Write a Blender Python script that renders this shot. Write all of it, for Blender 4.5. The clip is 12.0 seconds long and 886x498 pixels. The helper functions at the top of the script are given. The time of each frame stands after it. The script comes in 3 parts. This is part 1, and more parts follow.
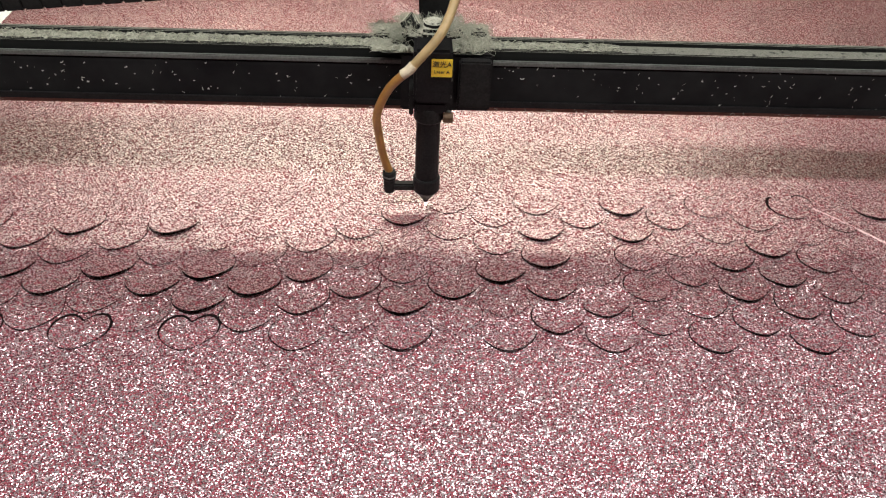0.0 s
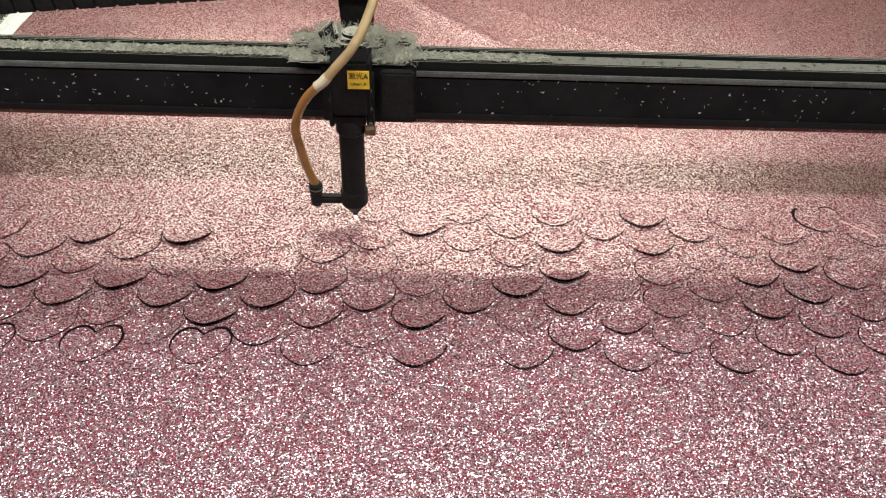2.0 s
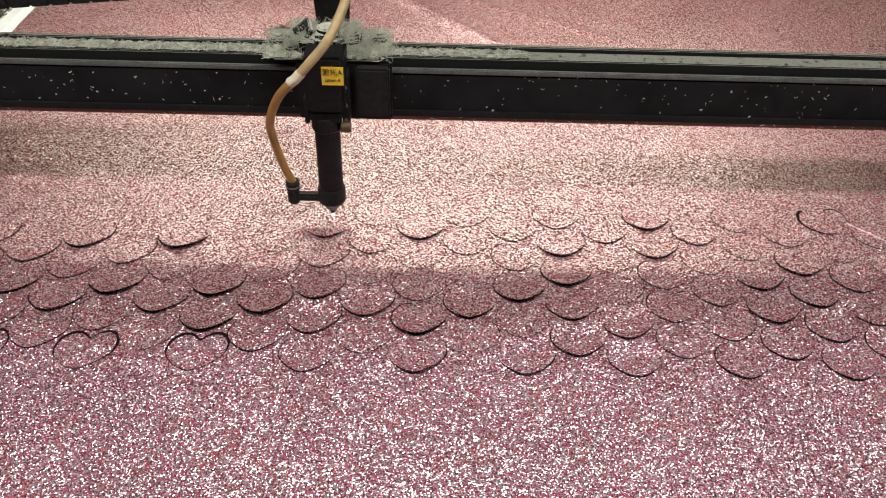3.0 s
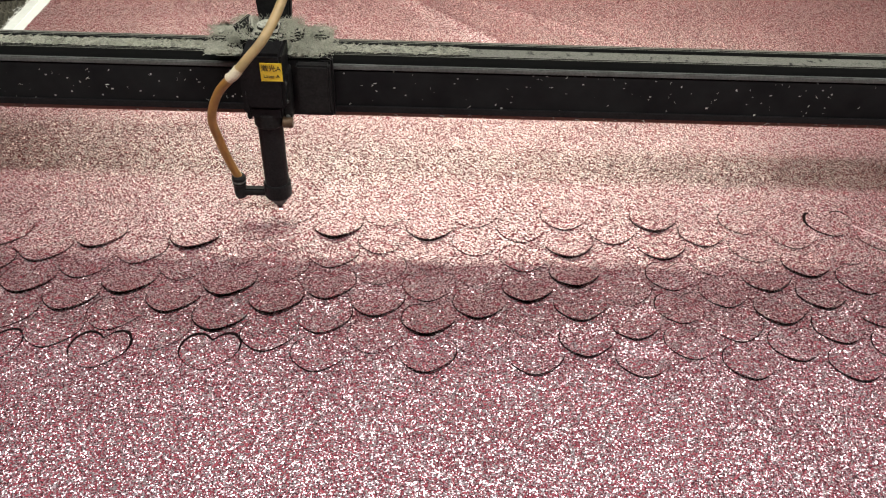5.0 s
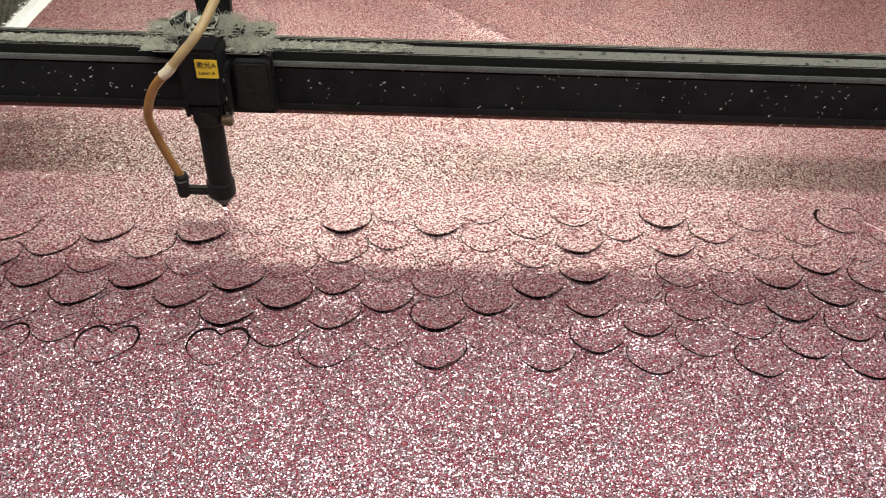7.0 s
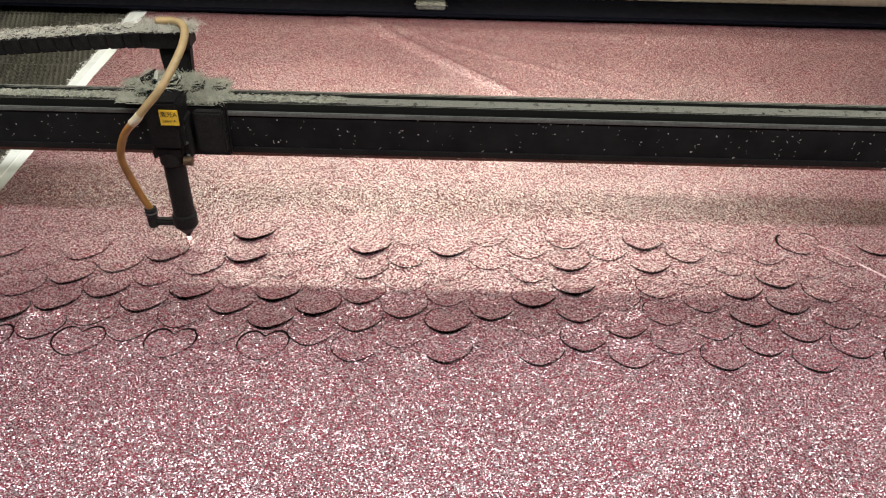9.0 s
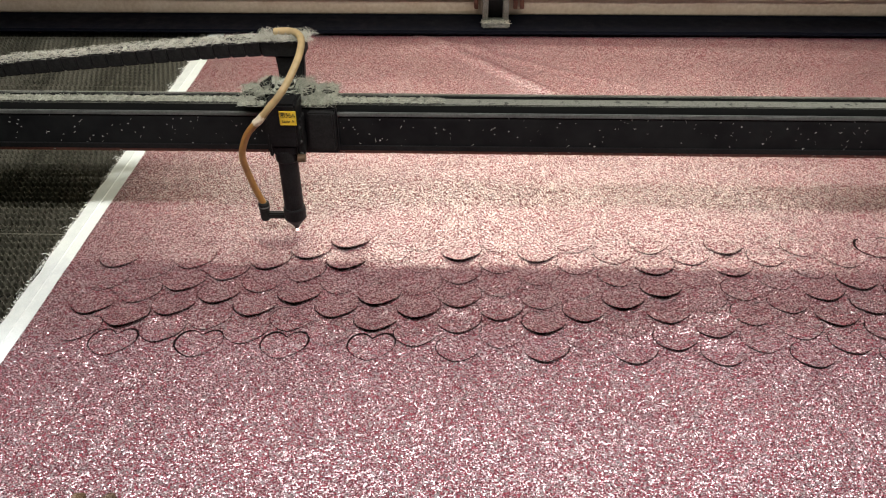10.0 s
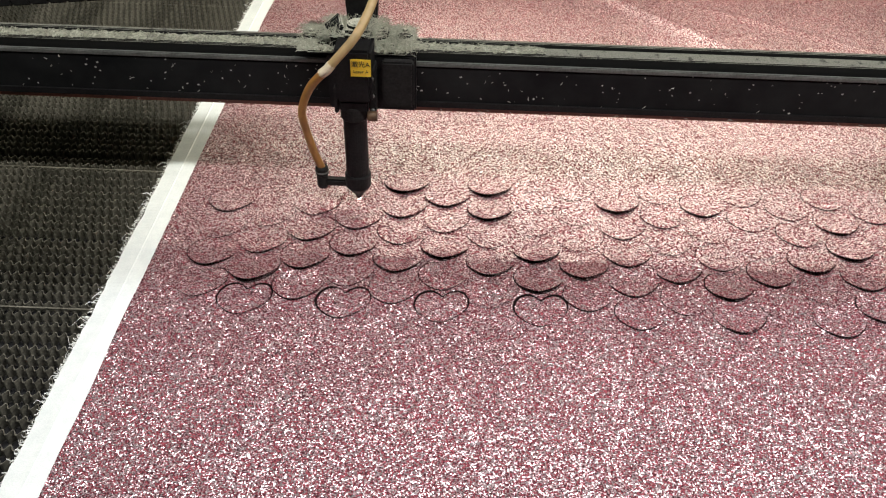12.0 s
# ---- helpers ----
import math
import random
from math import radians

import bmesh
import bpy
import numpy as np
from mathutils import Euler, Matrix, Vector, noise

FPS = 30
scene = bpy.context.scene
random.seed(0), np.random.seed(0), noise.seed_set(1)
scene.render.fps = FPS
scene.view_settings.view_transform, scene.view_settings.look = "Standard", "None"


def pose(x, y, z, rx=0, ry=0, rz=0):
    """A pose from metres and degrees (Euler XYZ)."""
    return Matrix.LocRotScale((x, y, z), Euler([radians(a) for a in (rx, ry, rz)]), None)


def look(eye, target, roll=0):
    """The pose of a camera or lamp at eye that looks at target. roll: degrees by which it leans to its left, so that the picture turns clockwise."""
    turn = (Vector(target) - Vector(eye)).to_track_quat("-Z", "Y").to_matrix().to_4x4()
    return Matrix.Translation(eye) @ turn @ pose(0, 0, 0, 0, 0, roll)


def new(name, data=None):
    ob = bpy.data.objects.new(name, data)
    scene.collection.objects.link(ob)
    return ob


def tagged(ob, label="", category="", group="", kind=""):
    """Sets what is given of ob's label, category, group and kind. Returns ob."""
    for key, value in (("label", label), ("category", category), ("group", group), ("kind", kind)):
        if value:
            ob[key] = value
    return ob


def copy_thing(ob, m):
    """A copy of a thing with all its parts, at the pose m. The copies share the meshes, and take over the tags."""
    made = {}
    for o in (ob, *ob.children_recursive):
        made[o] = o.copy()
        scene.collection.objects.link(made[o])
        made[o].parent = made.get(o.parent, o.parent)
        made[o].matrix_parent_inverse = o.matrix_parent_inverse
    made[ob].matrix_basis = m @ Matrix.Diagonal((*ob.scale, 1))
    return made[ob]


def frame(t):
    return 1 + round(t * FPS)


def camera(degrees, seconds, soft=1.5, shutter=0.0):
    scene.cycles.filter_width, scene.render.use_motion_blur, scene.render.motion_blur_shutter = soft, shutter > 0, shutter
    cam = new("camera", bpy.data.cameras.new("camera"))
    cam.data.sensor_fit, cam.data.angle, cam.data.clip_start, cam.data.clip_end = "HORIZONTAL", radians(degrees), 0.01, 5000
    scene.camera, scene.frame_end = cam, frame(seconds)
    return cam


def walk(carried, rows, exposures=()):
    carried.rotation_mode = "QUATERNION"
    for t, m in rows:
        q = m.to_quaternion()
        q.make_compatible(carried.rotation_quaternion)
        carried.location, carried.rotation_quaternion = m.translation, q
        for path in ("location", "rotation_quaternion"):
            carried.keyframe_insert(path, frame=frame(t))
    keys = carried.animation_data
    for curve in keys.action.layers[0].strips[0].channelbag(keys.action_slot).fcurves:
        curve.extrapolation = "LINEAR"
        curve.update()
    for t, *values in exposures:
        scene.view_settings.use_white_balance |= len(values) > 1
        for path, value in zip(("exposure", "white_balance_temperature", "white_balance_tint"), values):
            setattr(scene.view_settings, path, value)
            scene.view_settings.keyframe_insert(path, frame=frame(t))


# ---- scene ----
cam = camera(56.7, 12.0, soft=1.1)
PATH = [
    (0, (0.065, 0.094, 0.563), (0.164, 1.632, -0.712), 3.1),
    (0.5, (0.054, 0.12, 0.553), (0.124, 1.629, -0.758), 3.4),
    (1, (0.06, 0.119, 0.555), (0.109, 1.635, -0.749), 2.8),
    (1.5, (0.069, 0.119, 0.567), (0.115, 1.639, -0.733), 2.5),
    (2, (0.072, 0.118, 0.568), (0.117, 1.647, -0.721), 2.3),
    (2.5, (0.069, 0.123, 0.569), (0.115, 1.65, -0.721), 2.3),
    (3, (0.072, 0.129, 0.562), (0.117, 1.659, -0.724), 2.2),
    (5, (0.063, 0.126, 0.569), (0.106, 1.653, -0.722), 2.3),
    (5.5, (0.059, 0.126, 0.562), (0.102, 1.657, -0.724), 2.3),
    (6, (0.053, 0.129, 0.559), (0.098, 1.656, -0.732), 2.4),
    (6.5, (0.054, 0.129, 0.561), (0.098, 1.654, -0.733), 2.4),
    (7, (0.055, 0.128, 0.561), (0.095, 1.655, -0.73), 2.4),
    (7.2, (0.055, 0.126, 0.559), (0.091, 1.658, -0.725), 2.3),
    (8.8, (0.062, 0.004, 0.62), (0.097, 1.563, -0.633), 2.1),
    (9, (0.057, -0.009, 0.623), (0.063, 1.596, -0.57), 1.5),
    (9.5, (0.044, -0.044, 0.637), (-0.058, 1.59, -0.512), 0.5),
    (10, (-0.023, -0.058, 0.643), (-0.087, 1.569, -0.52), -0.5),
    (10.5, (-0.185, -0.034, 0.608), (-0.08, 1.564, -0.59), 2.4),
    (11, (-0.248, -0.013, 0.594), (-0.155, 1.558, -0.641), 3.5),
    (11.5, (-0.247, 0.017, 0.588), (-0.248, 1.566, -0.677), 2.3),
    (12, (-0.227, 0.041, 0.581), (-0.251, 1.576, -0.701), 1.7),
]
walk(cam, [(t, look(eye, target, roll)) for t, eye, target, roll in PATH])

# ---- light -----------------------------------------------------------------
world = bpy.data.worlds.new("world")
scene.world = world
world.use_nodes = True
world.node_tree.nodes["Background"].inputs[0].default_value = (0.75, 0.85, 1.0, 1)
world.node_tree.nodes["Background"].inputs[1].default_value = 0.05
scene.view_settings.exposure = 0.0


def area_lamp(name, at, aim, sx, sy, watts, colour):
    d = bpy.data.lights.new(name, "AREA")
    d.shape, d.size, d.size_y, d.energy, d.color = "RECTANGLE", sx, sy, watts, colour
    ob = new(name, d)
    ob.matrix_world = look(at, aim)
    return ob


# tube lamp on the room ceiling in front of the machine; an added unseen lip cuts its light off
ROOM_W, HOOD_W, REAR_W = 27.5, 34.0, 6.4
area_lamp("room_tube_light", (0.15, 0.10, 2.20), (0.15, 0.45, 0.0), 2.0, 0.03, ROOM_W, (0.88, 0.88, 1.0))
# work light under the hood's roof
area_lamp("hood_light", (0.15, 0.525, 1.26), (0.15, 1.10, 0.0), 2.4, 0.14, HOOD_W, (1.0, 0.96, 0.94))
# warm strip light above the rear crossbeam, shining towards the gantry
area_lamp("rear_strip_light", (0.08, 1.45, 0.461), (0.08, 0.90, 0.0), 1.2, 0.03, REAR_W, (1.0, 0.95, 0.78))

# ---- materials -------------------------------------------------------------


def nodes_of(name):
    m = bpy.data.materials.new(name)
    m.use_nodes = True
    nt = m.node_tree
    nt.nodes.clear()
    out = nt.nodes.new("ShaderNodeOutputMaterial")
    b = nt.nodes.new("ShaderNodeBsdfPrincipled")
    nt.links.new(b.outputs[0], out.inputs[0])
    return m, nt, b


def nd(nt, kind, **kw):
    n = nt.nodes.new(kind)
    for k, v in kw.items():
        n.inputs[k].default_value = v
    return n


def ramp(nt, src, stops):
    r = nt.nodes.new("ShaderNodeValToRGB")
    while len(r.color_ramp.elements) < len(stops):
        r.color_ramp.elements.new(0.5)
    for e, (p, c) in zip(r.color_ramp.elements, stops):
        e.position = p
        e.color = (*c, 1) if len(c) == 3 else c
    nt.links.new(src, r.inputs[0])
    return r.outputs[0]


def mixc(nt, fac, a, b):
    n = nt.nodes.new("ShaderNodeMix")
    n.data_type = "RGBA"
    for sock, v in ((n.inputs[0], fac), (n.inputs[6], a), (n.inputs[7], b)):
        if hasattr(v, "links"):
            nt.links.new(v, sock)
        else:
            sock.default_value = v if isinstance(v, float) else (*v, 1)
    return n.outputs[2]


def plain(name, a, b, rough=0.6, metal=0.0, scale=40.0, fine=400.0, bump=0.2, dist=0.001, spec=0.5):
    """Two colours mixed by broad and fine noise, with relief."""
    m, nt, bs = nodes_of(name)
    tc = nt.nodes.new("ShaderNodeTexCoord")
    n1 = nd(nt, "ShaderNodeTexNoise", Scale=scale, Detail=5.0, Roughness=0.6)
    n2 = nd(nt, "ShaderNodeTexNoise", Scale=fine, Detail=3.0)
    for n in (n1, n2):
        nt.links.new(tc.outputs["Object"], n.inputs["Vector"])
    s = nt.nodes.new("ShaderNodeMath")
    s.operation = "MULTIPLY_ADD"
    s.inputs[1].default_value = 0.5
    nt.links.new(n2.outputs[0], s.inputs[0])
    h = nt.nodes.new("ShaderNodeMath")
    h.operation = "MULTIPLY"
    h.inputs[1].default_value = 0.5
    nt.links.new(n1.outputs[0], h.inputs[0])
    nt.links.new(h.outputs[0], s.inputs[2])
    nt.links.new(ramp(nt, s.outputs[0], [(0.36, a), (0.64, b)]), bs.inputs["Base Color"])
    rr = ramp(nt, n1.outputs[0], [(0.3, (rough * 0.8,) * 3), (0.7, (min(1, rough * 1.2),) * 3)])
    nt.links.new(rr, bs.inputs["Roughness"])
    bs.inputs["Metallic"].default_value = metal
    bs.inputs["Specular IOR Level"].default_value = spec
    bp = nd(nt, "ShaderNodeBump", Strength=bump, Distance=dist)
    nt.links.new(s.outputs[0], bp.inputs["Height"])
    nt.links.new(bp.outputs[0], bs.inputs["Normal"])
    return m


def glitter(name):
    """Rose cloth covered in glitter flakes; each flake is a tiny mirror with its own tilt and tone."""
    m, nt, bs = nodes_of(name)

    def math_node(op, a, b):
        n = nt.nodes.new("ShaderNodeMath")
        n.operation = op
        for sock, v in ((n.inputs[0], a), (n.inputs[1], b)):
            if isinstance(v, float):
                sock.default_value = v
            else:
                nt.links.new(v, sock)
        return n.outputs[0]

    def vec(op, a, b):
        n = nt.nodes.new("ShaderNodeVectorMath")
        n.operation = op
        nt.links.new(a, n.inputs[0])
        if op == "SCALE":
            n.inputs["Scale"].default_value = b
        elif isinstance(b, tuple):
            n.inputs[1].default_value = b
        elif b is not None:
            nt.links.new(b, n.inputs[1])
        return n.outputs[0]

    g = nt.nodes.new("ShaderNodeNewGeometry")
    v = nd(nt, "ShaderNodeTexVoronoi", Scale=FLAKES, Randomness=1.0)
    nt.links.new(g.outputs["Position"], v.inputs["Vector"])
    sep = nt.nodes.new("ShaderNodeSeparateColor")
    nt.links.new(v.outputs["Color"], sep.inputs[0])
    broad = nd(nt, "ShaderNodeTexNoise", Scale=9.0, Detail=4.0)
    nt.links.new(g.outputs["Position"], broad.inputs["Vector"])
    rose = ramp(nt, broad.outputs[0], [(0.3, ROSE_A), (0.7, ROSE_B)])
    deep = mixc(nt, ramp(nt, sep.outputs[2], [(0.45, (0, 0, 0)), (0.85, (1, 1, 1))]), rose, (0.07, 0.020, 0.026))
    is_flake = math_node("GREATER_THAN", sep.outputs[0], 1.0 - SHARE)
    pale = mixc(nt, sep.outputs[1], FLAKE_A, FLAKE_B)
    tone = mixc(nt, is_flake, deep, pale)
    # darker towards the borders between the flakes
    gap = ramp(nt, v.outputs["Distance"], [(0.46, (0, 0, 0)), (0.80, (1, 1, 1))])
    nt.links.new(mixc(nt, gap, tone, (0.05, 0.016, 0.02)), bs.inputs["Base Color"])
    nt.links.new(math_node("MULTIPLY", is_flake, 0.86), bs.inputs["Metallic"])
    nt.links.new(ramp(nt, is_flake, [(0.0, (0.65,) * 3), (1.0, (GLOSS,) * 3)]), bs.inputs["Roughness"])
    bs.inputs["Specular IOR Level"].default_value = 0.15
    # tilt of each flake: most lie nearly flat, a few stand up
    w1 = nd(nt, "ShaderNodeTexWhiteNoise")
    nt.links.new(v.outputs["Position"], w1.inputs["Vector"])
    w2 = nd(nt, "ShaderNodeTexWhiteNoise")
    nt.links.new(vec("ADD", v.outputs["Position"], (3.7, 1.3, 0.6)), w2.inputs["Vector"])
    lean = vec("SCALE", vec("SUBTRACT", w1.outputs["Color"], w2.outputs["Color"]), TILTS)
    nt.links.new(vec("NORMALIZE", vec("ADD", g.outputs["Normal"], lean), None), bs.inputs["Normal"])
    return m


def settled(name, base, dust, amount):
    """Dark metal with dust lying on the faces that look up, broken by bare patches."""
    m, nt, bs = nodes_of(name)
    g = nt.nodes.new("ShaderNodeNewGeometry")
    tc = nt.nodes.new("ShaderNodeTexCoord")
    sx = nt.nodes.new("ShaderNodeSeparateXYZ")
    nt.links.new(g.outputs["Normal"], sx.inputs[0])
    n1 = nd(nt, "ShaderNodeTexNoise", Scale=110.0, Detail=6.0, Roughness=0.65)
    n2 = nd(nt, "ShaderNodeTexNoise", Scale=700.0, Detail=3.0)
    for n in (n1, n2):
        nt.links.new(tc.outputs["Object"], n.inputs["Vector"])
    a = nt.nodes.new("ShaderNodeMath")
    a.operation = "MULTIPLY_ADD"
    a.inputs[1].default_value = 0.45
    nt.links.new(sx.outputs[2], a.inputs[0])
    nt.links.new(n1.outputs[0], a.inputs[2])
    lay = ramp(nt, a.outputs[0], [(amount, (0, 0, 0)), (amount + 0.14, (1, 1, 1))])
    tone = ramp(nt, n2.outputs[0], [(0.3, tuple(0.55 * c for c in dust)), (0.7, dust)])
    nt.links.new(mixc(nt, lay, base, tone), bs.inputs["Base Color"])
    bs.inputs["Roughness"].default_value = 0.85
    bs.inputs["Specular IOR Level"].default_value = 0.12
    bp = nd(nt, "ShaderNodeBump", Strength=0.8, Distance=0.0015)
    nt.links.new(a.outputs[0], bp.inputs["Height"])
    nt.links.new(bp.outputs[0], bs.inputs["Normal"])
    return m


def glow(name, colour, strength):
    m, nt, bs = nodes_of(name)
    bs.inputs["Base Color"].default_value = (*colour, 1)
    bs.inputs["Emission Color"].default_value = (*colour, 1)
    bs.inputs["Emission Strength"].default_value = strength
    return m


def clear(name, colour, rough):
    m, nt, bs = nodes_of(name)
    bs.inputs["Base Color"].default_value = (*colour, 1)
    bs.inputs["Roughness"].default_value = rough
    bs.inputs["Transmission Weight"].default_value = 0.35
    n = nd(nt, "ShaderNodeTexNoise", Scale=60.0, Detail=4.0)
    tc = nt.nodes.new("ShaderNodeTexCoord")
    nt.links.new(tc.outputs["Object"], n.inputs["Vector"])
    nt.links.new(ramp(nt, n.outputs[0], [(0.35, colour), (0.65, tuple(0.7 * c for c in colour))]), bs.inputs["Base Color"])
    return m


def speckled(name):
    """Black anodised metal with dust: a grey film and scattered white specks."""
    m, nt, bs = nodes_of(name)
    tc = nt.nodes.new("ShaderNodeTexCoord")
    n1 = nd(nt, "ShaderNodeTexNoise", Scale=18.0, Detail=6.0, Roughness=0.65)
    nt.links.new(tc.outputs["Object"], n1.inputs["Vector"])
    film = ramp(nt, n1.outputs[0], [(0.35, (0.006, 0.0065, 0.007)), (0.75, (0.016, 0.017, 0.017))])
    mp = nd(nt, "ShaderNodeMapping", Scale=(1.0, 1.0, 1.4))
    nt.links.new(tc.outputs["Object"], mp.inputs[0])
    vo = nd(nt, "ShaderNodeTexVoronoi", Scale=95.0, Randomness=1.0)
    warp = nd(nt, "ShaderNodeTexNoise", Scale=500.0, Detail=2.0)
    nt.links.new(tc.outputs["Object"], warp.inputs["Vector"])
    wv = nt.nodes.new("ShaderNodeVectorMath")
    wv.operation = "MULTIPLY_ADD"
    wv.inputs[1].default_value = (0.004, 0.004, 0.004)
    nt.links.new(warp.outputs["Color"], wv.inputs[0])
    nt.links.new(mp.outputs[0], wv.inputs[2])
    nt.links.new(wv.outputs[0], vo.inputs["Vector"])
    speck = ramp(nt, vo.outputs["Distance"], [(0.07, (1, 1, 1)), (0.13, (0, 0, 0))])
    sep = nt.nodes.new("ShaderNodeSeparateColor")
    nt.links.new(vo.outputs["Color"], sep.inputs[0])
    keep = nt.nodes.new("ShaderNodeMath")
    keep.operation = "GREATER_THAN"
    keep.inputs[1].default_value = 0.35
    nt.links.new(sep.outputs[0], keep.inputs[0])
    both = nt.nodes.new("ShaderNodeMath")
    both.operation = "MULTIPLY"
    nt.links.new(speck, both.inputs[0])
    nt.links.new(keep.outputs[0], both.inputs[1])
    nt.links.new(mixc(nt, both.outputs[0], film, (0.5, 0.5, 0.46)), bs.inputs["Base Color"])
    nt.links.new(ramp(nt, n1.outputs[0], [(0.3, (0.36,) * 3), (0.7, (0.6,) * 3)]), bs.inputs["Roughness"])
    bs.inputs["Specular IOR Level"].default_value = 0.1
    bp = nd(nt, "ShaderNodeBump", Strength=0.3, Distance=0.0006)
    nt.links.new(both.outputs[0], bp.inputs["Height"])
    nt.links.new(bp.outputs[0], bs.inputs["Normal"])
    return m


FLAKES, TILTS, SHARE, GLOSS = 900.0, 0.58, 0.55, 0.33
ROSE_A, ROSE_B = (0.27, 0.060, 0.074), (0.35, 0.082, 0.098)
FLAKE_A, FLAKE_B = (0.84, 0.57, 0.60), (0.98, 0.93, 0.92)
M_GLIT = glitter("rose_glitter")
# near-black char that also paints the shade in slits and under pieces
M_CHAR_SHADE = plain("charred_edge_gap_shade", (0.004, 0.003, 0.003), (0.012, 0.007, 0.007), 0.95, spec=0.05)
M_WHITE = plain("white_backing_cloth", (0.61, 0.66, 0.62), (0.75, 0.79, 0.74), 0.85, scale=60, fine=900, bump=0.3)
M_PALE_CREASE = plain("pale_crease_glitter", (0.34, 0.14, 0.15), (0.88, 0.74, 0.72), 0.6, scale=500, fine=1500, bump=0.5)
M_FRAY = plain("frayed_thread", (0.65, 0.68, 0.62), (0.8, 0.8, 0.75), 0.9)
M_RAIL = speckled("black_dusty_rail")
M_BLACK = plain("black_metal", (0.006, 0.006, 0.0065), (0.014, 0.014, 0.014), 0.5, scale=60, spec=0.15)
M_PLAST = plain("black_plastic", (0.008, 0.008, 0.008), (0.02, 0.02, 0.019), 0.6, scale=80, spec=0.15)
M_EDGE = plain("dull_grey_edge", (0.045, 0.048, 0.045), (0.12, 0.125, 0.115), 0.6, 0.0, scale=80)
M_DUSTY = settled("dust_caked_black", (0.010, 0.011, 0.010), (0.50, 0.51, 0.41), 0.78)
M_FILM = settled("dust_filmed_black", (0.012, 0.013, 0.012), (0.20, 0.205, 0.17), 0.76)
M_LINT = plain("grey_green_lint", (0.18, 0.19, 0.14), (0.46, 0.47, 0.38), 0.95, scale=90, fine=600, bump=0.8)
M_LINT2 = plain("pale_lint", (0.42, 0.42, 0.36), (0.72, 0.71, 0.63), 0.95, scale=90, fine=600, bump=0.8)
M_MAT = plain("matted_lint", (0.28, 0.28, 0.22), (0.58, 0.57, 0.48), 0.95, scale=90, fine=600, bump=0.8)
M_RUST = plain("brown_strip", (0.10, 0.035, 0.022), (0.2, 0.075, 0.05), 0.6)
M_HOSE = clear("amber_hose", (0.50, 0.255, 0.06), 0.35)
M_HOSE2 = clear("dusty_cream_hose", (0.56, 0.41, 0.19), 0.55)
M_TAPE = plain("cream_tape", (0.55, 0.48, 0.32), (0.7, 0.62, 0.45), 0.7)
M_YELL = plain("yellow_sticker", (0.82, 0.55, 0.03), (0.9, 0.64, 0.05), 0.5, bump=0.05)
M_INK = plain("black_ink", (0.02, 0.018, 0.01), (0.03, 0.025, 0.015), 0.6)
M_KNOB = plain("brass_brown_knob", (0.06, 0.035, 0.018), (0.13, 0.08, 0.04), 0.5, 0.3)
M_STEEL = plain("honeycomb_steel", (0.05, 0.05, 0.036), (0.25, 0.24, 0.185), 0.45, 0.3, scale=30, fine=300)
M_BED = plain("black_bed", (0.004, 0.004, 0.004), (0.01, 0.01, 0.01), 0.8)
M_TAN = plain("tan_dusty_panel", (0.54, 0.42, 0.30), (0.70, 0.59, 0.46), 0.7, scale=14, fine=120, bump=0.3)
M_CRUMB = plain("yellowish_crumbs", (0.20, 0.14, 0.07), (0.72, 0.60, 0.40), 0.95, scale=120, fine=600, bump=0.8)
M_GAP_SHADE = plain("navy_gap_shade", (0.003, 0.004, 0.008), (0.007, 0.008, 0.014), 0.8, spec=0.08)
M_GALV = plain("dusty_grey_channel", (0.10, 0.11, 0.10), (0.35, 0.36, 0.33), 0.6, 0.3, scale=50)
M_WALL = plain("grey_wall_paint", (0.5, 0.5, 0.48), (0.6, 0.6, 0.58), 0.9, scale=3, fine=60)
M_HOOD = plain("dark_sheet_metal", (0.05, 0.05, 0.05), (0.09, 0.09, 0.085), 0.7, scale=5, fine=80)
M_FLOOR = plain("grey_concrete", (0.22, 0.22, 0.21), (0.34, 0.33, 0.31), 0.8, scale=4, fine=80)
M_SPARK = glow("laser_spark", (1.0, 0.82, 0.72), 14.0)

# ---- mesh helpers ----------------------------------------------------------


def part(name, bm, material, parent=None, label="", smooth=False):
    me = bpy.data.meshes.new(name)
    bm.to_mesh(me)
    bm.free()
    for mm in material if isinstance(material, (list, tuple)) else [material]:
        me.materials.append(mm)
    if smooth:
        for p in me.polygons:
            p.use_smooth = True
    ob = new(name, me)
    ob.parent = parent
    if label:
        ob["label"] = label
    return ob


def box(x0, x1, y0, y1, z0, z1, bevel=0.0, bm=None):
    bm = bm or bmesh.new()
    r = bmesh.ops.create_cube(bm, size=1.0, matrix=Matrix.Translation(((x0 + x1) / 2, (y0 + y1) / 2, (z0 + z1) / 2)) @ Matrix.Diagonal((x1 - x0, y1 - y0, z1 - z0, 1)))
    if bevel:
        edges = list({e for v in r["verts"] for e in v.link_edges})
        bmesh.ops.bevel(bm, geom=edges, offset=bevel, segments=2, affect="EDGES")
    return bm


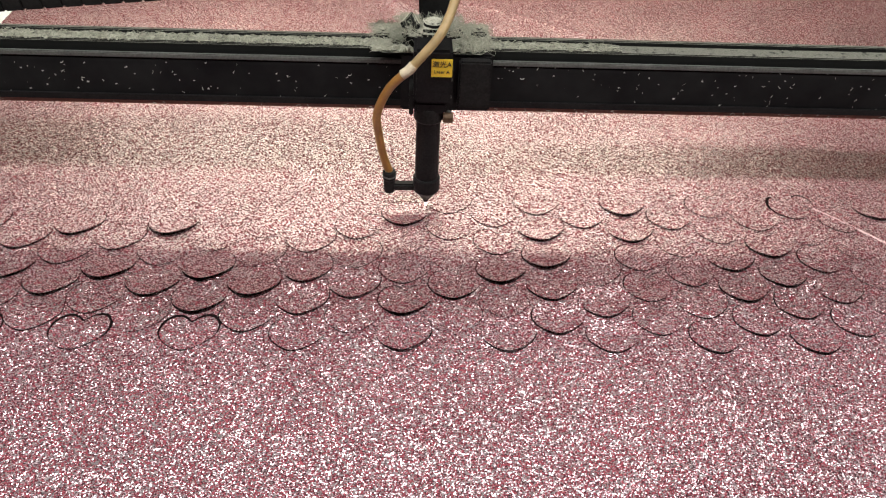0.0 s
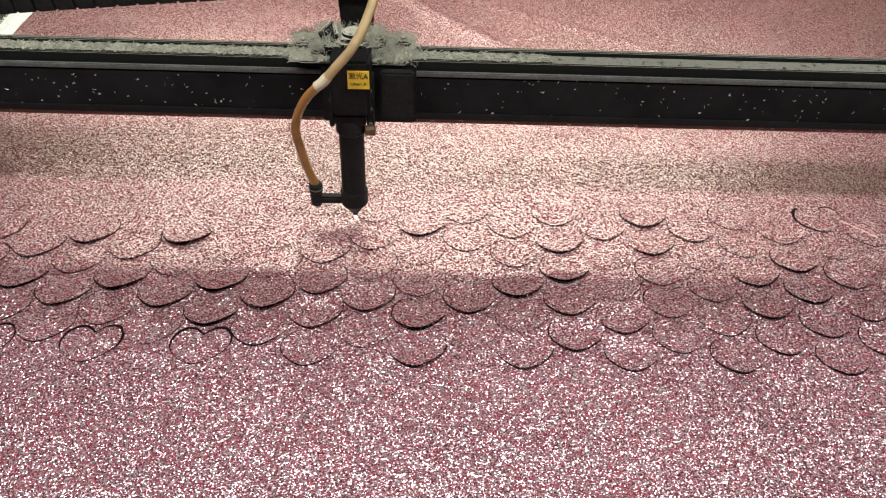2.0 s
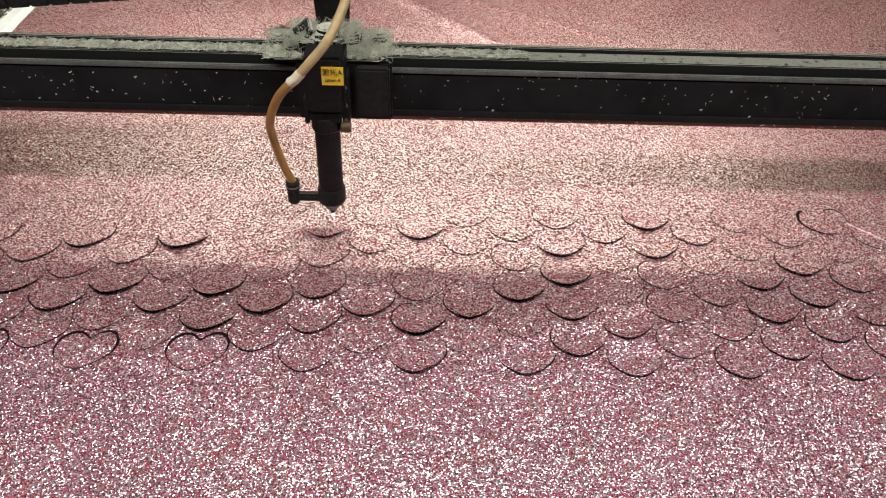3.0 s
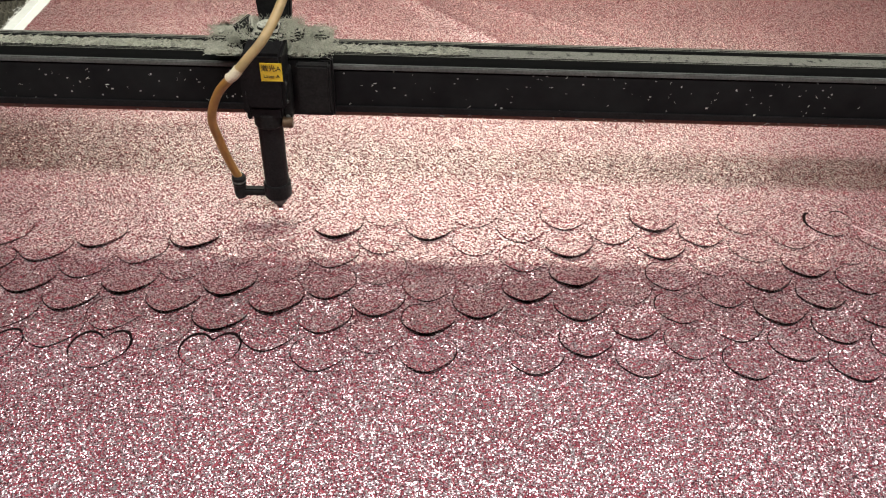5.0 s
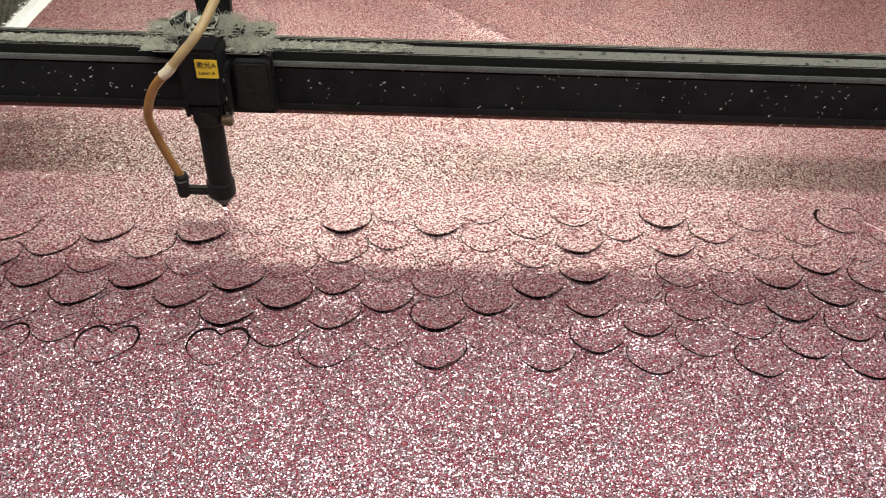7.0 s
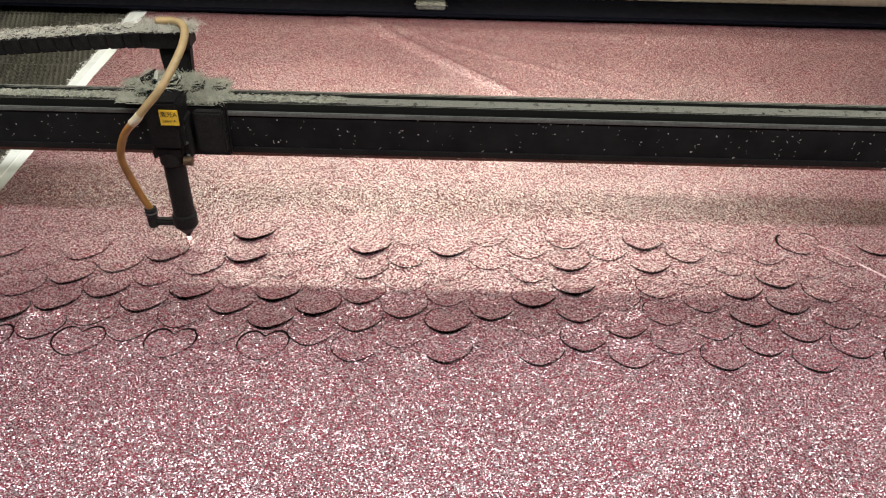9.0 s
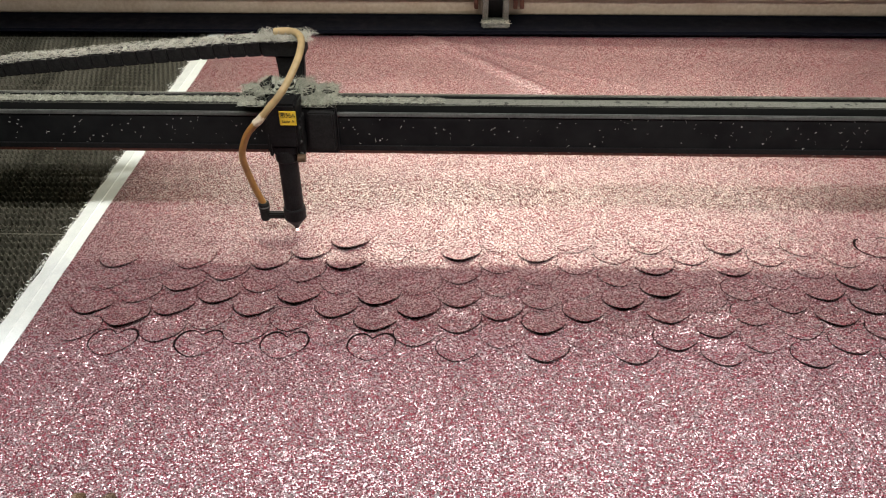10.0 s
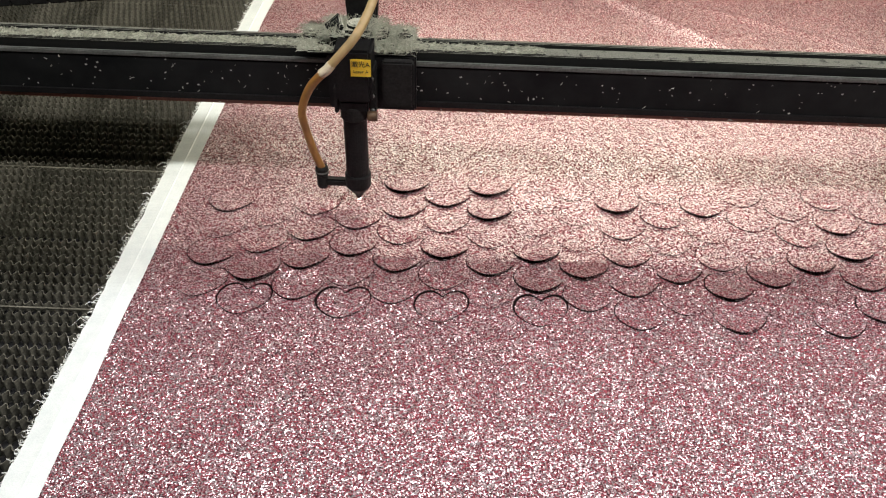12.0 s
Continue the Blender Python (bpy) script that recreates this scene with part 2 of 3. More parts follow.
def lathe(profile, at=(0, 0, 0), n=32, bm=None):
    """Turned body round z: profile rows of (radius, z), closed at both ends."""
    bm = bm or bmesh.new()
    rings = []
    for r, z in profile:
        rings.append([bm.verts.new((at[0] + r * math.cos(2 * math.pi * k / n), at[1] + r * math.sin(2 * math.pi * k / n), at[2] + z)) for k in range(n)])
    for a, b in zip(rings, rings[1:]):
        for k in range(n):
            bm.faces.new((a[k], a[(k + 1) % n], b[(k + 1) % n], b[k]))
    bm.faces.new(rings[0][::-1])
    bm.faces.new(rings[-1])
    bmesh.ops.recalc_face_normals(bm, faces=bm.faces)
    return bm


def tube(points, radius, n=14, bm=None):
    """A round tube along a smooth line through the points."""
    bm = bm or bmesh.new()
    pts = [Vector(p) for p in points]
    line = []
    for i in range(len(pts) - 1):
        p0, p1, p2, p3 = pts[max(i - 1, 0)], pts[i], pts[i + 1], pts[min(i + 2, len(pts) - 1)]
        for k in range(8):
            u = k / 8
            line.append(0.5 * (2 * p1 + (p2 - p0) * u + (2 * p0 - 5 * p1 + 4 * p2 - p3) * u * u + (3 * p1 - p0 - 3 * p2 + p3) * u ** 3))
    line.append(pts[-1])
    rings = []
    side = Vector((0, 1, 0))
    for i, p in enumerate(line):
        d = (line[min(i + 1, len(line) - 1)] - line[max(i - 1, 0)]).normalized()
        a = (side - d * side.dot(d)).normalized()
        b = d.cross(a)
        rings.append([bm.verts.new(p + radius * (math.cos(2 * math.pi * k / n) * a + math.sin(2 * math.pi * k / n) * b)) for k in range(n)])
    for a, b in zip(rings, rings[1:]):
        for k in range(n):
            bm.faces.new((a[k], a[(k + 1) % n], b[(k + 1) % n], b[k]))
    bm.faces.new(rings[0][::-1])
    bm.faces.new(rings[-1])
    bmesh.ops.recalc_face_normals(bm, faces=bm.faces)
    return bm


def fluff(x0, x1, y0, y1, z, count, rng, size=0.006, tall=0.006):
    """A mat of short bent threads and small lumps of lint."""
    bm = bmesh.new()
    for _ in range(count):
        p = Vector((rng.uniform(x0, x1), rng.uniform(y0, y1), z))
        a = rng.uniform(0, 2 * math.pi)
        d = Vector((math.cos(a), math.sin(a) * 0.6, 0))
        L, w = rng.uniform(0.4, 1.3) * size, rng.uniform(0.00014, 0.00032)
        up = rng.uniform(0.0, 1.0) ** 2 * tall
        q = [p, p + d * L * 0.5 + Vector((0, 0, up)), p + d * L + Vector((0, 0, up * rng.uniform(-0.1, 0.9)))]
        s = d.cross(Vector((0, 0, 1))) * w
        t = Vector((0, 0, w))
        r = [[bm.verts.new(c + s), bm.verts.new(c - s), bm.verts.new(c + t * 2)] for c in q]
        for u, v in zip(r, r[1:]):
            for k in range(3):
                bm.faces.new((u[k], u[(k + 1) % 3], v[(k + 1) % 3], v[k]))
    return bm


def face_threads(x0, x1, y, z0, z1, count, rng):
    """Short bent threads that cling to an upright face."""
    bm = bmesh.new()
    for _ in range(count):
        p = Vector((rng.uniform(x0, x1), y, rng.uniform(z0, z1)))
        a, L, w = rng.uniform(0, math.pi), rng.uniform(0.001, 0.0045), rng.uniform(0.00012, 0.00028)
        d = Vector((math.cos(a), 0, math.sin(a)))
        side = Vector((-d.z, 0, d.x))
        q = [p, p + d * L * 0.5 + side * L * rng.uniform(-0.3, 0.3) + Vector((0, -0.0006, 0)), p + d * L]
        r = [[bm.verts.new(c + side * w), bm.verts.new(c - side * w), bm.verts.new(c + Vector((0, -1.5 * w, 0)))] for c in q]
        for u, v in zip(r, r[1:]):
            for k in range(3):
                bm.faces.new((u[k], u[(k + 1) % 3], v[(k + 1) % 3], v[k]))
    return bm


def lumps(x0, x1, y0, y1, z, count, rng, size):
    """Uneven crumbs of packed dust."""
    bm = bmesh.new()
    for _ in range(count):
        r = bmesh.ops.create_icosphere(bm, subdivisions=1, radius=size * rng.uniform(0.5, 1.3), matrix=pose(rng.uniform(x0, x1), rng.uniform(y0, y1), z, rng.uniform(0, 90), 0, rng.uniform(0, 90)) @ Matrix.Diagonal((1.6, 1.0, 0.6, 1)))
        for v in r["verts"]:
            v.co += Vector((rng.gauss(0, 1), rng.gauss(0, 1), rng.gauss(0, 1))) * size * 0.18
    return bm


# ---- room and machine bed --------------------------------------------------
FLOOR_Z = -0.85
tagged(part("floor", box(-3.2, 3.2, -3.2, 3.2, FLOOR_Z - 0.1, FLOOR_Z), M_FLOOR), "grey concrete workshop floor", "floor", kind="structure")
tagged(part("ceiling", box(-3.2, 3.2, -3.2, 3.2, 2.3, 2.4), M_WALL), "pale grey workshop ceiling", "ceiling", kind="structure")
for nm, b in (("wall_north", (-3.2, 3.2, 3.2, 3.3)), ("wall_south", (-3.2, 3.2, -3.3, -3.2)), ("wall_west", (-3.3, -3.2, -3.2, 3.2)), ("wall_east", (3.2, 3.3, -3.2, 3.2))):
    tagged(part(nm, box(*b, FLOOR_Z, 2.3), M_WALL), "plain grey painted workshop wall", "wall", kind="structure")

bed = tagged(new("machine_bed"), "black steel laser cutter bed under the honeycomb conveyor", "machine bed")
part("bed_body", box(-1.30, 1.50, -0.25, 1.95, FLOOR_Z, -0.022, 0.004), M_BED, bed)
part("side_rail", box(-1.16, -1.11, -0.2, 1.9, -0.022, 0.09, 0.003), M_EDGE, bed, "dusty grey guide rail")
part("side_rail", box(1.36, 1.41, -0.2, 1.9, -0.022, 0.09, 0.003), M_EDGE, bed, "dusty grey guide rail")

# hood stays out of view; it shields the bed from the room's light
hood = tagged(new("machine_hood"), "dark sheet metal hood of the laser cutter", "machine hood")
part("roof_panel", box(-1.45, 1.65, 0.392, 1.95, 1.30, 1.32), M_HOOD, hood)
# unseen lip, placed and sloped to set where the tube light ends
lip = box(-1.45, 1.65, 0.382, 0.392, 1.10, 1.32)
for v in lip.verts:
    if v.co.z < 1.2:
        v.co.z += 0.06 * (v.co.x + 0.15)
part("front_light_stop", lip, M_HOOD, hood)
# added out of view to keep the rear light off the near cloth
part("rear_light_baffle", box(-1.45, 1.65, 1.30, 1.305, 0.372, 0.455), M_HOOD, hood)
part("side_panel", box(-1.47, -1.45, 0.375, 1.95, FLOOR_Z, 1.30), M_HOOD, hood)
part("side_panel", box(1.65, 1.67, 0.375, 1.95, FLOOR_Z, 1.30), M_HOOD, hood)
part("back_panel", box(-1.45, 1.65, 1.95, 1.97, FLOOR_Z, 1.30), M_HOOD, hood)

# tan crossbeam at the back; a navy bar stands for the shaded gap under it
beam_b = tagged(new("rear_crossbeam"), "tan dust-covered crossbeam at the back of the machine", "crossbeam")
part("panel", box(-1.11, 1.36, 1.70, 1.78, 0.016, 0.40, 0.003), M_TAN, beam_b)
part("ledge", box(-1.11, 1.36, 1.692, 1.70, 0.052, 0.060, 0.001), M_TAN, beam_b)
part("gap_shade_bar", box(-1.11, 1.36, 1.605, 1.76, 0.006, 0.015, 0.004), M_GAP_SHADE, beam_b, "dark navy sealing bar")
tagged(part("dust", fluff(0.05, 0.95, 1.688, 1.698, 0.061, 1500, random.Random(5), 0.012, 0.006), M_LINT, beam_b, "pale crumbly dust along the ledge"), kind="stuff")
tagged(part("crumbs", lumps(0.10, 1.0, 1.688, 1.698, 0.0612, 420, random.Random(7), 0.0042), M_CRUMB, beam_b, "yellowish crumbs heaped along the ledge"), kind="stuff")
ch = tagged(new("channel_bracket"), "grey dusty U-shaped channel bracket on the tan crossbeam", "bracket")
for x in (-0.002, 0.041):
    part("flange", box(x, x + 0.012, 1.640, 1.70, 0.0155, 0.14, 0.002), M_GALV, ch)
part("web", box(0.010, 0.041, 1.668, 1.70, 0.020, 0.14, 0.001), M_BLACK, ch, "black inner web")
part("foot", box(-0.004, 0.055, 1.618, 1.66, 0.0155, 0.026, 0.003), M_GALV, ch, "dust-whitened foot")
for x in (-0.020, 0.064, 0.078):
    part("side_clip", box(x, x + 0.009, 1.680, 1.6915, 0.036, 0.12, 0.001), M_RUST, ch, "brown vertical clip")
tagged(part("dust", fluff(-0.004, 0.055, 1.618, 1.64, 0.0262, 300, random.Random(6), 0.006, 0.003), M_LINT2, ch, "pale dust on the foot"), kind="stuff")

# ---- honeycomb conveyor ----------------------------------------------------
comb = tagged(new("honeycomb_conveyor"), "dark steel honeycomb conveyor bed beside the cloth", "conveyor")
PER, RISE = 0.0094, 0.014


def comb_strip():
    bm = bmesh.new()
    rows = []
    n = 70 * 6
    for i in range(n + 1):
        x = i * PER / 6
        k = i % 6
        y = (0.0, 0.0, 0.0026, 0.0052, 0.0052, 0.0026)[k]
        rows.append([bm.verts.new((x, y + o, z)) for o, z in ((0, 0), (0, RISE), (0.0009, RISE), (0.0009, 0))])
    for a, b in zip(rows, rows[1:]):
        for k in range(3):
            bm.faces.new((a[k], a[k + 1], b[k + 1], b[k]))
    bmesh.ops.recalc_face_normals(bm, faces=bm.faces)
    return bm


strip = part("comb_strip", comb_strip(), M_STEEL, comb)
strip.matrix_basis = pose(-1.205, 0.25, -0.0195)
for i in range(1, 99):
    s = strip.copy()
    scene.collection.objects.link(s)
    s.parent = comb
    s.matrix_basis = pose(-1.205 + (i % 2) * PER / 2, 0.25 + i * 0.0146 + 0.0008 * math.sin(i * 1.7), -0.0195 - (0.0025 if i % 11 == 0 else 0))
for i in range(6):
    part("cross_rod", box(-1.10, -0.535, 0.38 + i * 0.246, 0.382 + i * 0.246, -0.0085, -0.0065), M_STEEL, comb, "thin cross rod")

# ---- glitter cloth ---------------------------------------------------------
X0, X1, Y0, Y1 = -0.553, 1.30, 0.02, 1.72
cloth = tagged(new("glitter_cloth"), "rose pink glitter cloth with white frayed selvedge lying on the bed", "cloth")


def crease(x, y, ax, ay, bx, by, w, h):
    """Height of a ridge along the line a-b."""
    dx, dy = bx - ax, by - ay
    L = math.hypot(dx, dy)
    u = ((x - ax) * dx + (y - ay) * dy) / L / L
    d = ((x - ax) * dy - (y - ay) * dx) / L
    e = min(max(u * 5, 0), 1) * min(max((1 - u) * 5, 0), 1)
    return h * math.exp(-(d / w) ** 2) * e


def lie(x, y):
    """How high the cloth lies."""
    z = 0.0
    if y > 0.87:
        f = min((y - 0.87) / 0.1, 1)
        z += f * 0.0018 * (noise.noise(Vector((x * 3, y * 5, 2.0))) + 0.5)
        z += crease(x, y, -0.16, 1.64, 0.26, 1.18, 0.012, 0.008)
        z += crease(x, y, -0.12, 1.60, 0.50, 1.22, 0.008, 0.003)
        z += crease(x, y, 0.30, 1.09, 0.66, 0.74, 0.004, 0.0015)
        z += crease(x, y, -0.5, 1.56, 1.3, 1.52, 0.03, 0.006)
    if y < 0.64:
        f = min((0.64 - y) / 0.1, 1)
        z += f * 0.0010 * (noise.noise(Vector((x * 4, y * 4, 5.0))) + 0.4)
    return z


def sheet(x0, x1, y0, y1, step, drop=0.0):
    bm = bmesh.new()
    nx, ny = max(1, round((x1 - x0) / step)), round((y1 - y0) / step)
    grid = [[bm.verts.new((x0 + (x1 - x0) * i / nx, y0 + (y1 - y0) * j / ny, lie(x0 + (x1 - x0) * i / nx, y0 + (y1 - y0) * j / ny) - drop)) for i in range(nx + 1)] for j in range(ny + 1)]
    for j in range(ny):
        for i in range(nx):
            bm.faces.new((grid[j][i], grid[j][i + 1], grid[j + 1][i + 1], grid[j + 1][i]))
    return bm


part("glitter_face", sheet(X0, X1, Y0, Y1, 0.008), M_GLIT, cloth, "rose pink glitter face", smooth=True)


def selvedge():
    bm = bmesh.new()
    rng = random.Random(3)
    prev = None
    for j in range(int((Y1 - Y0) / 0.005) + 1):
        y = Y0 + j * 0.005
        w = 0.0325 + 0.0012 * noise.noise(Vector((y * 30, 0, 0))) + 0.0006 * rng.uniform(-1, 1)
        z = lie(X0, y)
        inner = X0 + 0.002 * noise.noise(Vector((y * 9, 3, 0))) + 0.003
        q = [bm.verts.new((inner, y, z + 0.0008)), bm.verts.new((X0 - 0.012, y, z + 0.0004)), bm.verts.new((X0 - 0.013, y, z + 0.0012)), bm.verts.new((X0 - w, y, z - 0.002 + 0.0015 * noise.noise(Vector((y * 20, 7, 0))))), bm.verts.new((X0 - w, y, z - 0.004))]
        if prev:
            for a in range(4):
                bm.faces.new((prev[a], prev[a + 1], q[a + 1], q[a]))
        prev = q
    bmesh.ops.recalc_face_normals(bm, faces=bm.faces)
    return bm


def pale_crease(ax, ay, bx, by, w):
    """A thin raised strip of paler colour along a fold."""
    bm = bmesh.new()
    r = random.Random(4)
    n, prev = 60, None
    d = Vector((bx - ax, by - ay)).normalized()
    for k in range(n + 1):
        u = k / n
        x, y = ax + (bx - ax) * u, ay + (by - ay) * u + 0.0012 * math.sin(u * 9)
        h = w * (0.4 + 0.6 * math.sin(math.pi * min(1, 0.15 + u))) * r.uniform(0.6, 1.2)
        z = lie(x, y)
        q = [bm.verts.new((x - d.y * h, y + d.x * h, z + 0.0002)), bm.verts.new((x, y, z + 0.0012)), bm.verts.new((x + d.y * h, y - d.x * h, z + 0.0002))]
        if prev:
            bm.faces.new((prev[0], prev[1], q[1], q[0]))
            bm.faces.new((prev[1], prev[2], q[2], q[1]))
        prev = q
    bmesh.ops.recalc_face_normals(bm, faces=bm.faces)
    return bm


part("pale_crease", pale_crease(0.548, 0.857, 0.70, 0.700, 0.0020), M_PALE_CREASE, cloth, "rubbed pale crease")
part("selvedge", selvedge(), M_WHITE, cloth, "plain white selvedge strip")


def fringe():
    bm = bmesh.new()
    rng = random.Random(8)
    for _ in range(900):
        y = rng.uniform(Y0, Y1)
        L = rng.uniform(0.001, 0.005) if rng.random() < 0.93 else rng.uniform(0.006, 0.013)
        a = Vector((X0 - 0.0315, y, -0.001))
        b = a + Vector((-L * 0.6, rng.uniform(-0.4, 0.4) * L, rng.uniform(0, 0.3) * L))
        c = a + Vector((-L, rng.uniform(-0.9, 0.9) * L, rng.uniform(-0.2, 0.5) * L))
        w = rng.uniform(0.0003, 0.0006)
        r = [[bm.verts.new(p + Vector(o) * w) for o in ((0, 1, 0), (0, -1, 0), (0, 0, 1.5))] for p in (a, b, c)]
        for u, v in zip(r, r[1:]):
            for k in range(3):
                bm.faces.new((u[k], u[(k + 1) % 3], v[(k + 1) % 3], v[k]))
    return bm


tagged(part("fringe", fringe(), M_FRAY, cloth, "frayed white threads"), kind="stuff")

# ---- heart cut-outs --------------------------------------------------------
HEART_W, HEART_H, PITCH, ROW = 0.0535, 0.0465, 0.1012, 0.0237


def heart_line(n, grow=0.0):
    """The outline, about the middle of the piece."""
    out = []
    for k in range(n):
        t = 2 * math.pi * k / n
        hx, hy = math.sin(t) ** 3, (13 * math.cos(t) - 5 * math.cos(2 * t) - 2 * math.cos(3 * t) - math.cos(4 * t) + 2.5) / 14.5
        ex, ey = math.sin(t), math.cos(t)
        w = 0.30 + 0.60 * max(0.0, math.cos(t)) ** 0.7
        x, y = w * 0.8 * hx + (1 - w * 0.8) * ex, w * hy + (1 - w) * ey
        x, y = x + 0.06 * y, y + 0.05 * x
        f = 1 + grow / 0.025
        out.append((x * HEART_W / 2 * f, y * HEART_H / 2 * f))
    return out


def heart_mesh(dome, curl, cup=0.0):
    """A thin piece whose lower end curls up by curl metres and whose lobes rise by cup metres."""
    bm = bmesh.new()
    n, thick = 44, 0.00032
    edge = heart_line(n)

    def up(x, y):
        low, high = max(0.0, (0.014 - y) / 0.036), max(0.0, (y + 0.004) / 0.027)
        return curl * low ** 1.7 + 0.25 * curl * x / 0.028 * low + cup * high ** 1.6

    rings = [[bm.verts.new((x * r, y * r, thick + dome * (1 - r * r) + up(x * r, y * r))) for x, y in edge] for r in (1.0, 0.85, 0.6, 0.35, 0.12)]
    low = [[bm.verts.new((v.co.x, v.co.y, v.co.z - thick)) for v in ring] for ring in rings]
    rim = [bm.verts.new(v.co) for v in rings[0]]
    for a, b in zip(rings, rings[1:]):
        for k in range(n):
            bm.faces.new((a[k], a[(k + 1) % n], b[(k + 1) % n], b[k])).smooth = True
    bm.faces.new(rings[-1]).smooth = True
    # black underside: the shade beneath lifted edges is in its colour
    for a, b in zip(low, low[1:]):
        for k in range(n):
            bm.faces.new((b[k], b[(k + 1) % n], a[(k + 1) % n], a[k])).material_index = 1
    bm.faces.new(low[-1][::-1]).material_index = 1
    for k in range(n):
        bm.faces.new((low[0][k], low[0][(k + 1) % n], rim[(k + 1) % n], rim[k])).material_index = 1
    for f in bm.faces:
        f.normal_update()
        if (f.material_index == 0) != (f.normal.z > 0) and abs(f.normal.z) > 0.5:
            f.normal_flip()
    return bm


def slit_mesh(width, dx, dy):
    """Flat ring for the burnt slit round a piece, its shade painted black; wider where the piece has shrunk back."""
    bm = bmesh.new()
    n = 44
    a = [bm.verts.new((x * 0.96, y * 0.96, 0)) for x, y in heart_line(n)]
    b = [bm.verts.new((x + dx, y + dy, 0.0)) for x, y in heart_line(n, width)]
    for k in range(n):
        bm.faces.new((a[k], a[(k + 1) % n], b[(k + 1) % n], b[k]))
    bmesh.ops.recalc_face_normals(bm, faces=bm.faces)
    for f in bm.faces:
        if f.normal.z < 0:
            f.normal_flip()
    return bm


def data_of(name, bm, mats):
    me = bpy.data.meshes.new(name)
    bm.to_mesh(me)
    bm.free()
    for mm in mats:
        me.materials.append(mm)
    return me


# how a piece lies: dome, curl of the lower end, rise of the lobes, slit, label
KINDS = {
    "flush": (0.0, 0.0002, 0.0, 0, "flat heart-shaped cut-out lying flush in glitter cloth"),
    "loose": (0.0002, 0.0012, 0.0, 1, "heart-shaped glitter cut-out with slightly lifted edge in the cloth"),
    "curled": (0.0, 0.0028, 0.0, 1, "heart-shaped glitter cut-out with lifted charred edge in the cloth"),
    "raised": (0.0, 0.0046, 0.0, 1, "heart-shaped glitter cut-out with its lower end curled high"),
    "cupped": (0.0, 0.0022, 0.0037, 1, "cupped heart-shaped glitter cut-out with pale glinting lobes"),
    "shrunk": (0.0003, 0.0010, 0.0, 2, "shrunken heart-shaped glitter cut-out in a wide burnt slit"),
}
PIECES = {k: data_of("heart_cutout", heart_mesh(*v[:3]), (M_GLIT, M_CHAR_SHADE)) for k, v in KINDS.items()}
SLITS = [data_of("cut_slit_shade", slit_mesh(w, dx, dy), (M_CHAR_SHADE,)) for w, dx, dy in ((0.0002, 0, 0.0001), (0.00045, -0.0001, 0.0002), (0.0018, -0.0006, 0.0019))]
# the columns of each row in which a piece lies otherwise than flush, counted from the selvedge
LIES = [
    {"shrunk": (0, 1, 2, 3), "curled": (5, 8, 9), "cupped": (6, 7, 10), "loose": (4,)},
    {"loose": (0, 2, 4, 8), "curled": (9,), "cupped": (1, 7, 10)},
    {"raised": (0, 3, 5), "loose": (2, 8), "cupped": (4, 7, 9)},
    {"curled": (0, 1, 2, 3, 6, 7, 9), "raised": (4,), "cupped": (5,), "loose": (8, 10)},
    {"curled": (1, 4, 9), "raised": (2, 3, 6), "loose": (0, 5, 8)},
    {"curled": (1, 9), "raised": (7,), "loose": (2, 8, 10)},
    {"loose": (1, 2, 4, 6), "curled": (9,)},
    {"loose": (0, 1, 5), "curled": (2, 7, 8), "raised": (3,)},
    {"raised": (4,), "curled": (2, 5), "loose": (7, 8)},
    {"curled": (8,), "raised": (2, 3), "shrunk": (10,), "loose": (7,)},
]
rng = random.Random(21)
RISING = []
HEAD_AT = [(0.0, 0.050), (3.0, -0.04), (5.5, -0.133), (7.2, -0.18), (9.5, -0.25), (11.0, -0.29), (12.4, -0.34)]


def cut_time(x):
    """When the laser has finished the new pieces at x."""
    if x > HEAD_AT[0][1]:
        return None
    for (t0, a), (t1, b) in zip(HEAD_AT, HEAD_AT[1:]):
        if b <= x <= a:
            return t0 + (t1 - t0) * (a - x) / (a - b)
    return 99.0


for row in range(10):
    for col in range(17):
        x = -0.4385 + PITCH * (col - 0.5 * (row % 2))
        y = 0.645 + ROW * row
        when = None if row < 8 else cut_time(x)
        if x > 1.15 or (when and when > 11.9):
            continue
        kind = next((k for k, cols in LIES[row].items() if col in cols), None)
        if not kind:
            kind = "flush" if col < 11 else rng.choice(("flush", "loose", "curled"))
        ob = tagged(new("heart_cutout", PIECES[kind]), KINDS[kind][4], "cut-out", "heart cut-outs in the cloth")
        m = pose(x + rng.uniform(-0.0006, 0.0006), y + rng.uniform(-0.0006, 0.0006), 0.0003, rng.uniform(-0.6, 0.3), rng.uniform(-0.6, 0.6), rng.uniform(-1.5, 1.5))
        ob.matrix_basis = m
        sl = new("cut_slit_shade", SLITS[KINDS[kind][3]])
        sl.parent = ob
        sl.matrix_basis = m.inverted() @ pose(x, y, 0.0002, 0, 0, 0)
        if when:
            RISING.append((ob, when, m))

